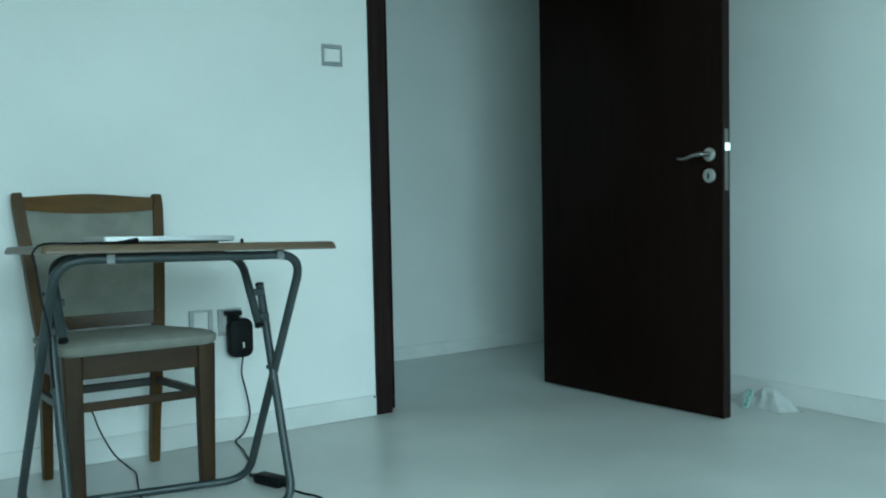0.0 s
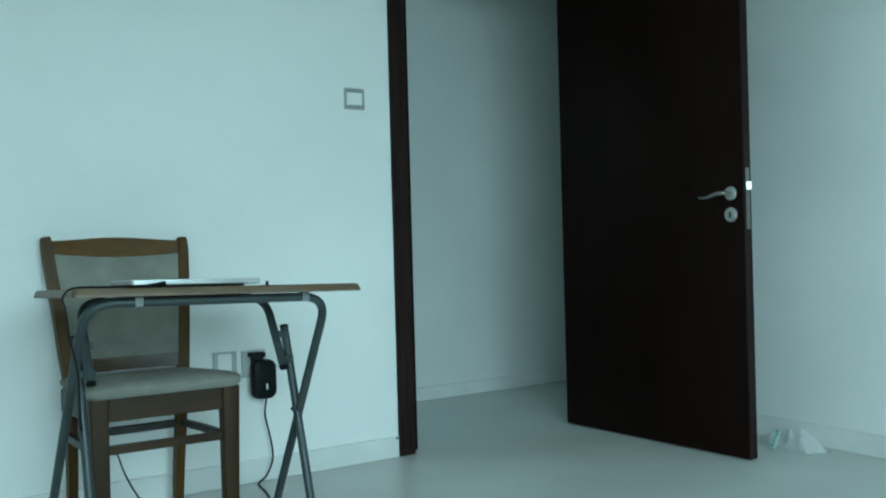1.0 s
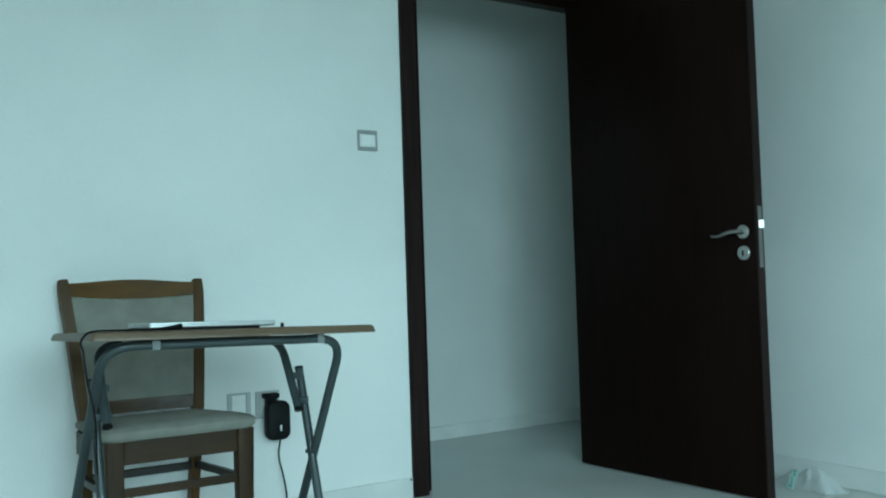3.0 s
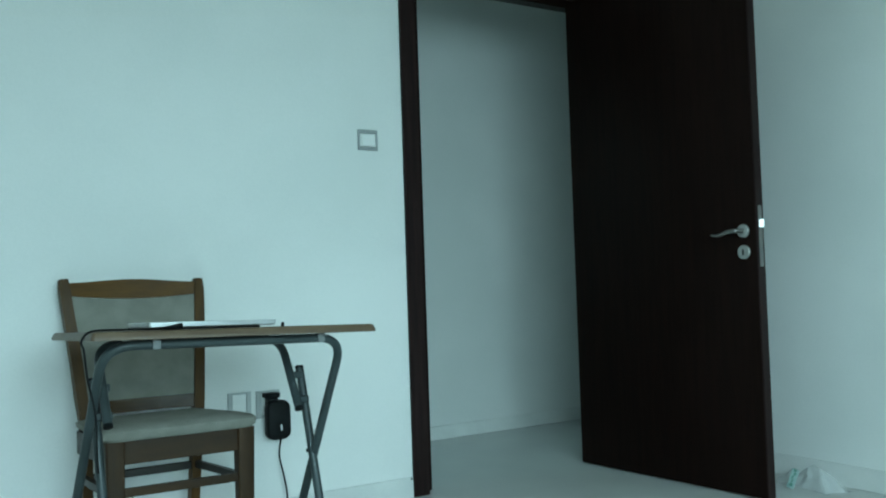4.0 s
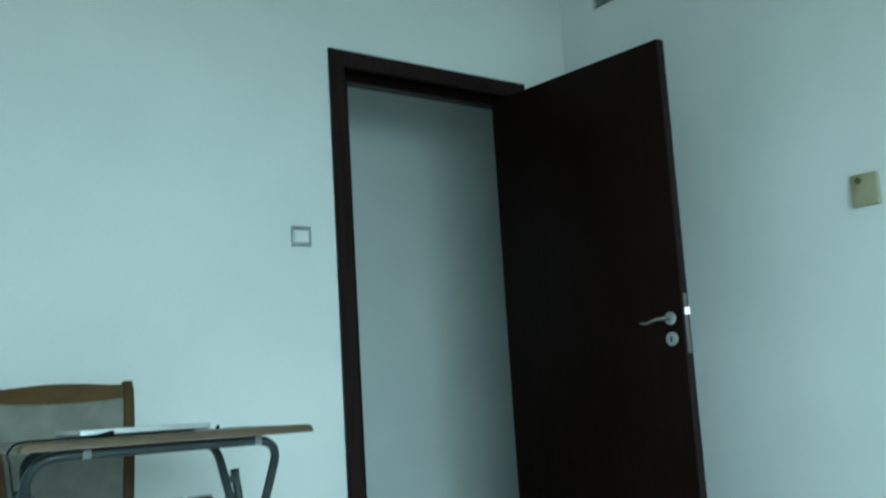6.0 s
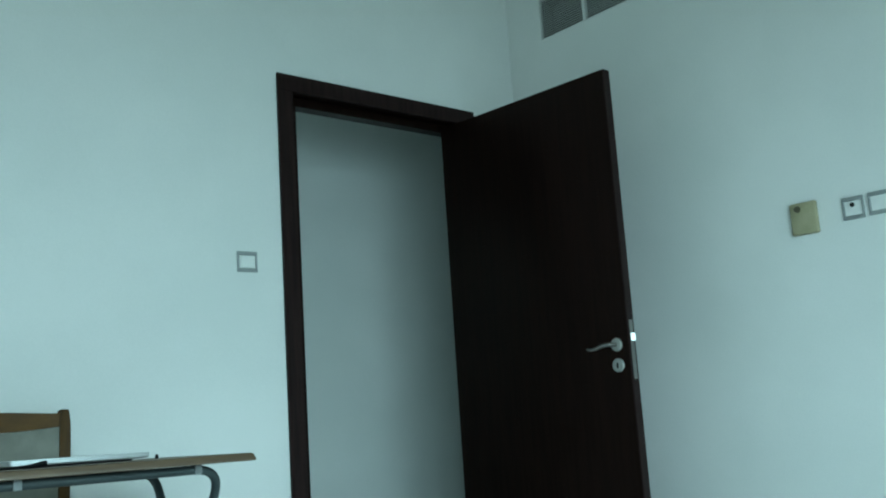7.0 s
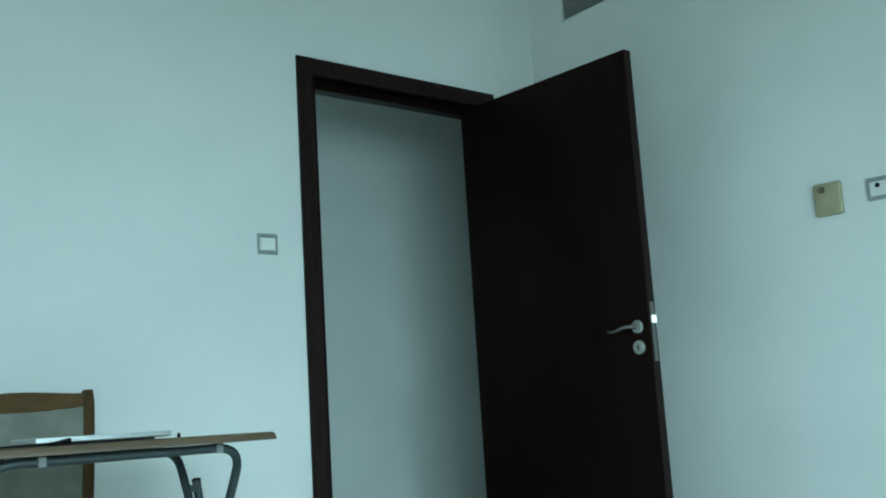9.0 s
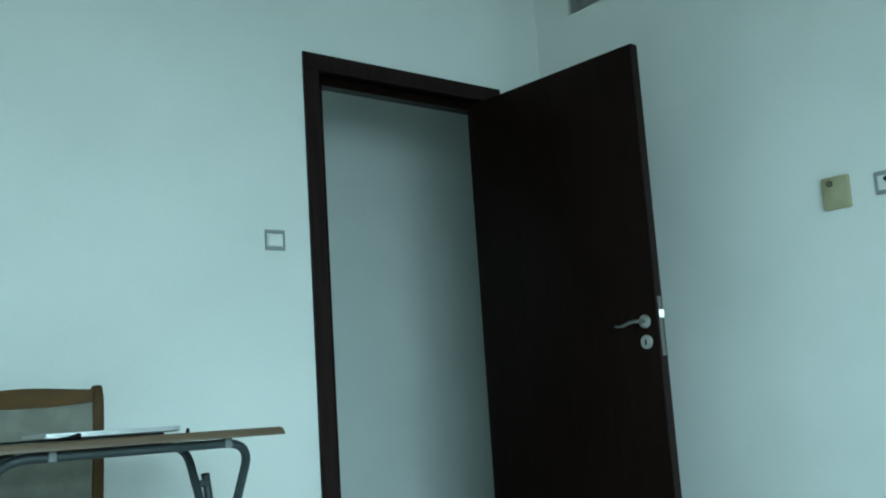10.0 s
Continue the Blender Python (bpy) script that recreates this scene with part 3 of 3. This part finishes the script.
def back_panel(z0, z1, thick, bow, inset, n=14, fat=0.0, m=6):
    """A bowed slab between the back legs; z0 and z1 are functions of -1..1 across it."""
    b = bmesh.new()
    front, rear = [], []
    for i in range(n + 1):
        u = -1 + 2 * i / n
        fr, re = [], []
        for j in range(m + 1):
            w = j / m
            z = z0(u) * (1 - w) + z1(u) * w
            y, x = post_at(z)
            y0 = y + bow * (1 - u * u)
            swell = fat * (1 - u ** 4) * (1 - (2 * w - 1) ** 4)
            side = x - inset - (pinch(z) if u < 0 else 0)
            fr.append(b.verts.new((u * side, y0 - thick / 2 - swell, z)))
            re.append(b.verts.new((u * side, y0 + thick / 2 + swell * 0.6, z)))
        front.append(fr)
        rear.append(re)
    for i in range(n):
        for j in range(m):
            b.faces.new((front[i][j], front[i + 1][j], front[i + 1][j + 1], front[i][j + 1]))
            b.faces.new((rear[i][j], rear[i][j + 1], rear[i + 1][j + 1], rear[i + 1][j]))
        b.faces.new((front[i][0], rear[i][0], rear[i + 1][0], front[i + 1][0]))
        b.faces.new((front[i][m], front[i + 1][m], rear[i + 1][m], rear[i][m]))
    for i in (0, n):
        for j in range(m):
            b.faces.new((front[i][j], front[i][j + 1], rear[i][j + 1], rear[i][j]))
    return b


crest_low = lambda u: 0.8335 - 0.011 * (1 - u * u) - 0.003 * u  # noqa: E731
crest_top = lambda u: 0.8795 + 0.0055 * math.cos(u * math.pi * 0.9) - 0.003 * u  # noqa: E731
part("crest_rail", back_panel(crest_low, crest_top, 0.022, 0.012, 0.014), RAILWOOD_LIT, chair, "curved varnished crest rail", smooth=True)
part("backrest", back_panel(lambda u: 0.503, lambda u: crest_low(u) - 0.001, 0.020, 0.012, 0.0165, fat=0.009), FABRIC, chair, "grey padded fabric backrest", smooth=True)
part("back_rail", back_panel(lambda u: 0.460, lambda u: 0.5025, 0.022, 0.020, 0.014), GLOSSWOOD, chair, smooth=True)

# loose joints: the old frame stands a little out of square
SKEW = Matrix(((0.988, -0.012, 0, 0.001), (-0.088, 0.965, 0, 0.004), (0, 0, 1, 0), (0, 0, 0, 1)))
for ob in chair.children:
    ob.data.transform(SKEW)

# ---------------------------------------------------------------- charger, leads and litter
ch = thing("power_charger", pose(1.182, YA, 0.0), "black laptop charger plugged into the low wall socket", "charger")
cb = layered(bmesh.new(), [[(u * k, y, 0.3715 + v * k) for u, v in rounded(0.088, 0.138, 0.027, 6)] for y, k in ((-0.022, 0.90), (-0.027, 0.98), (-0.034, 1.0), (-0.051, 1.0), (-0.058, 0.97), (-0.062, 0.88))])
cbody = part("body", cb, BLACK, ch, smooth=True)
part("plug", boxed(-0.046, 0.010, -0.050, -0.0105, 0.450, 0.468, bevel=0.005), BLACK, ch)
part("plug_neck", boxed(-0.035, 0.004, -0.040, -0.0105, 0.42, 0.4505, bevel=0.003), BLACK, ch)
part("mark", boxed(0.003, 0.009, -0.0632, -0.0618, 0.336, 0.357, bevel=0.0004), WHITE, cbody, "small pale mark")
lead = curve_points([(1.192, 2.992, 0.305), (1.186, 2.996, 0.245), (1.200, 2.998, 0.18), (1.212, 3.000, 0.118), (1.211, 3.000, 0.075), (1.185, 2.995, 0.025), (1.152, 2.985, 0.005), (1.13, 2.86, 0.005), (1.09, 2.70, 0.005), (1.050, 2.60, 0.006), (1.030, 2.545, 0.014)], 6)
tagged(part("power_lead", swept(lead, 0.0034, n=8), BLACK, smooth=True), "thin black lead running from the charger to the floor", "cable")
ad = thing("power_adapter", pose(1.060, 2.466, 0, 0, 0, -70), "black in-line power adapter lying on the floor", "adapter")
ab = bmesh.new()
layered(ab, [[(x, v, 0.0152 + w) for v, w in rounded(0.048 * k, 0.030 * k, 0.008 * k, 3)] for x, k in ((-0.085, 0.25), (-0.062, 0.42), (-0.05, 0.85), (-0.04, 1.0), (0.05, 1.0), (0.058, 0.8))])
part("body", ab, BLACK, ad, smooth=True)
lead = curve_points([(1.073, 2.408, 0.014), (1.085, 2.36, 0.006), (1.10, 2.31, 0.005), (1.118, 2.27, 0.005), (1.115, 2.22, 0.005), (1.06, 2.12, 0.005), (0.9, 2.05, 0.005), (0.7, 2.02, 0.005)], 6)
tagged(part("power_lead", swept(lead, 0.0036, n=8), BLACK, smooth=True), "thin black lead on the floor beyond the adapter", "cable")
lead = curve_points([(0.655, 2.298, on_table(0.655, 2.298) + 0.010), (0.62, 2.285, on_table(0.62, 2.285) + 0.006), (0.56, 2.262, on_table(0.56, 2.262) + 0.004), (0.48, 2.225, on_table(0.48, 2.225) + 0.004),
                     (0.425, 2.185, on_table(0.425, 2.185) + 0.004), (0.402, 2.170, 0.7535), (0.390, 2.165, 0.744), (0.385, 2.168, 0.730), (0.390, 2.165, 0.712), (0.394, 2.165, 0.672), (0.398, 2.165, 0.64), (0.42, 2.2, 0.55), (0.45, 2.34, 0.40),
                     (0.52, 2.60, 0.28), (0.60, 2.80, 0.245), (0.655, 2.90, 0.20), (0.676, 2.905, 0.14), (0.715, 2.90, 0.058), (0.758, 2.89, 0.008), (0.762, 2.82, 0.005), (0.735, 2.70, 0.005), (0.70, 2.52, 0.005)], 6)
tagged(part("laptop_lead", swept(lead, 0.0026, n=8), BLACK, smooth=True), "thin black lead hanging from the table edge to the floor", "cable")
pl = bmesh.new()
sweep(pl, [(0.600, 2.280, on_table(0.6, 2.28) + 0.0055), (0.625, 2.287, on_table(0.625, 2.287) + 0.007), (0.648, 2.295, on_table(0.648, 2.295) + 0.010), (0.652, 2.2965, on_table(0.652, 2.2965) + 0.0105)], [0.003, 0.005, 0.0072, 0.0072], n=10)
tagged(part("lead_plug", pl, BLACK, smooth=True), "tapered black plug pushed into the side of the laptop", "plug")

nl = bmesh.new()
layered(nl, [[(1.7405 + u * k, YA - 0.0125 - o, 0.075 + v * k) for u, v in disc(0, 0, 0.0045, 12)] for o, k in ((0.0, 1.0), (0.002, 0.9), (0.003, 0.5))])
tagged(part("screw_head", nl, BLACK, smooth=True), "small dark screw head at the end of the skirting", "screw")


def crumpled(cx, cy, wx, wy, h, seed, n=26):
    """A thin plastic bag lying in folds."""
    b = bmesh.new()
    grid = []
    for i in range(n + 1):
        row = []
        for j in range(n + 1):
            u, v = -1 + 2 * i / n, -1 + 2 * j / n
            r = min(1.0, max(abs(u), abs(v)) * 0.55 + math.hypot(u, v) * 0.45)
            q = Vector((u * 1.5 + seed, v * 1.5, seed * 0.7))
            fold = 1 - abs(noise.noise(q)) * 2.0
            fine = 1 - abs(noise.noise(q * 2.7)) * 2.0
            edge = 1 + 0.16 * noise.noise(Vector((math.atan2(v, u) * 1.5, seed, 0.3)))
            z = max(0.0, (1 - r ** 1.3)) * h * (0.62 + 0.30 * fold + 0.08 * fine) + 0.0015
            row.append(b.verts.new((cx + u * wx * edge + 0.012 * fine * (1 - r), cy + v * wy * edge, z)))
        grid.append(row)
    for i in range(n):
        for j in range(n):
            b.faces.new((grid[i][j], grid[i + 1][j], grid[i + 1][j + 1], grid[i][j + 1]))
    return b


bag = thing("plastic_bag", pose(3.045, 2.165, 0, 0, 0, -12), "crumpled white plastic bag on the floor by the skirting", "bag")
sheet = part("film", crumpled(0, -0.01, 0.058, 0.118, 0.092, 3.1), BAG, bag, smooth=True)
sheet.data.set_sharp_from_angle(angle=radians(25))
tail = part("handle", crumpled(-0.02, 0.105, 0.045, 0.055, 0.05, 7.4, 16), BAG, bag, smooth=True)
roll = thing("printed_sachet", pose(2.944, 2.197, 0.0035, 0, 20, -53), "small pale green sachet with green print on the floor", "sachet")
part("pouch", boxed(-0.014, 0.014, -0.006, 0.006, 0.0005, 0.078, bevel=0.004), SACHET, roll)
for k in range(5):
    part("print_bar", boxed(-0.007 + 0.003 * (k % 2), 0.006 - 0.003 * (k % 3), -0.0072, -0.0061, 0.010 + k * 0.0145, 0.022 + k * 0.0145), GREEN, roll, "faded green printed bar")
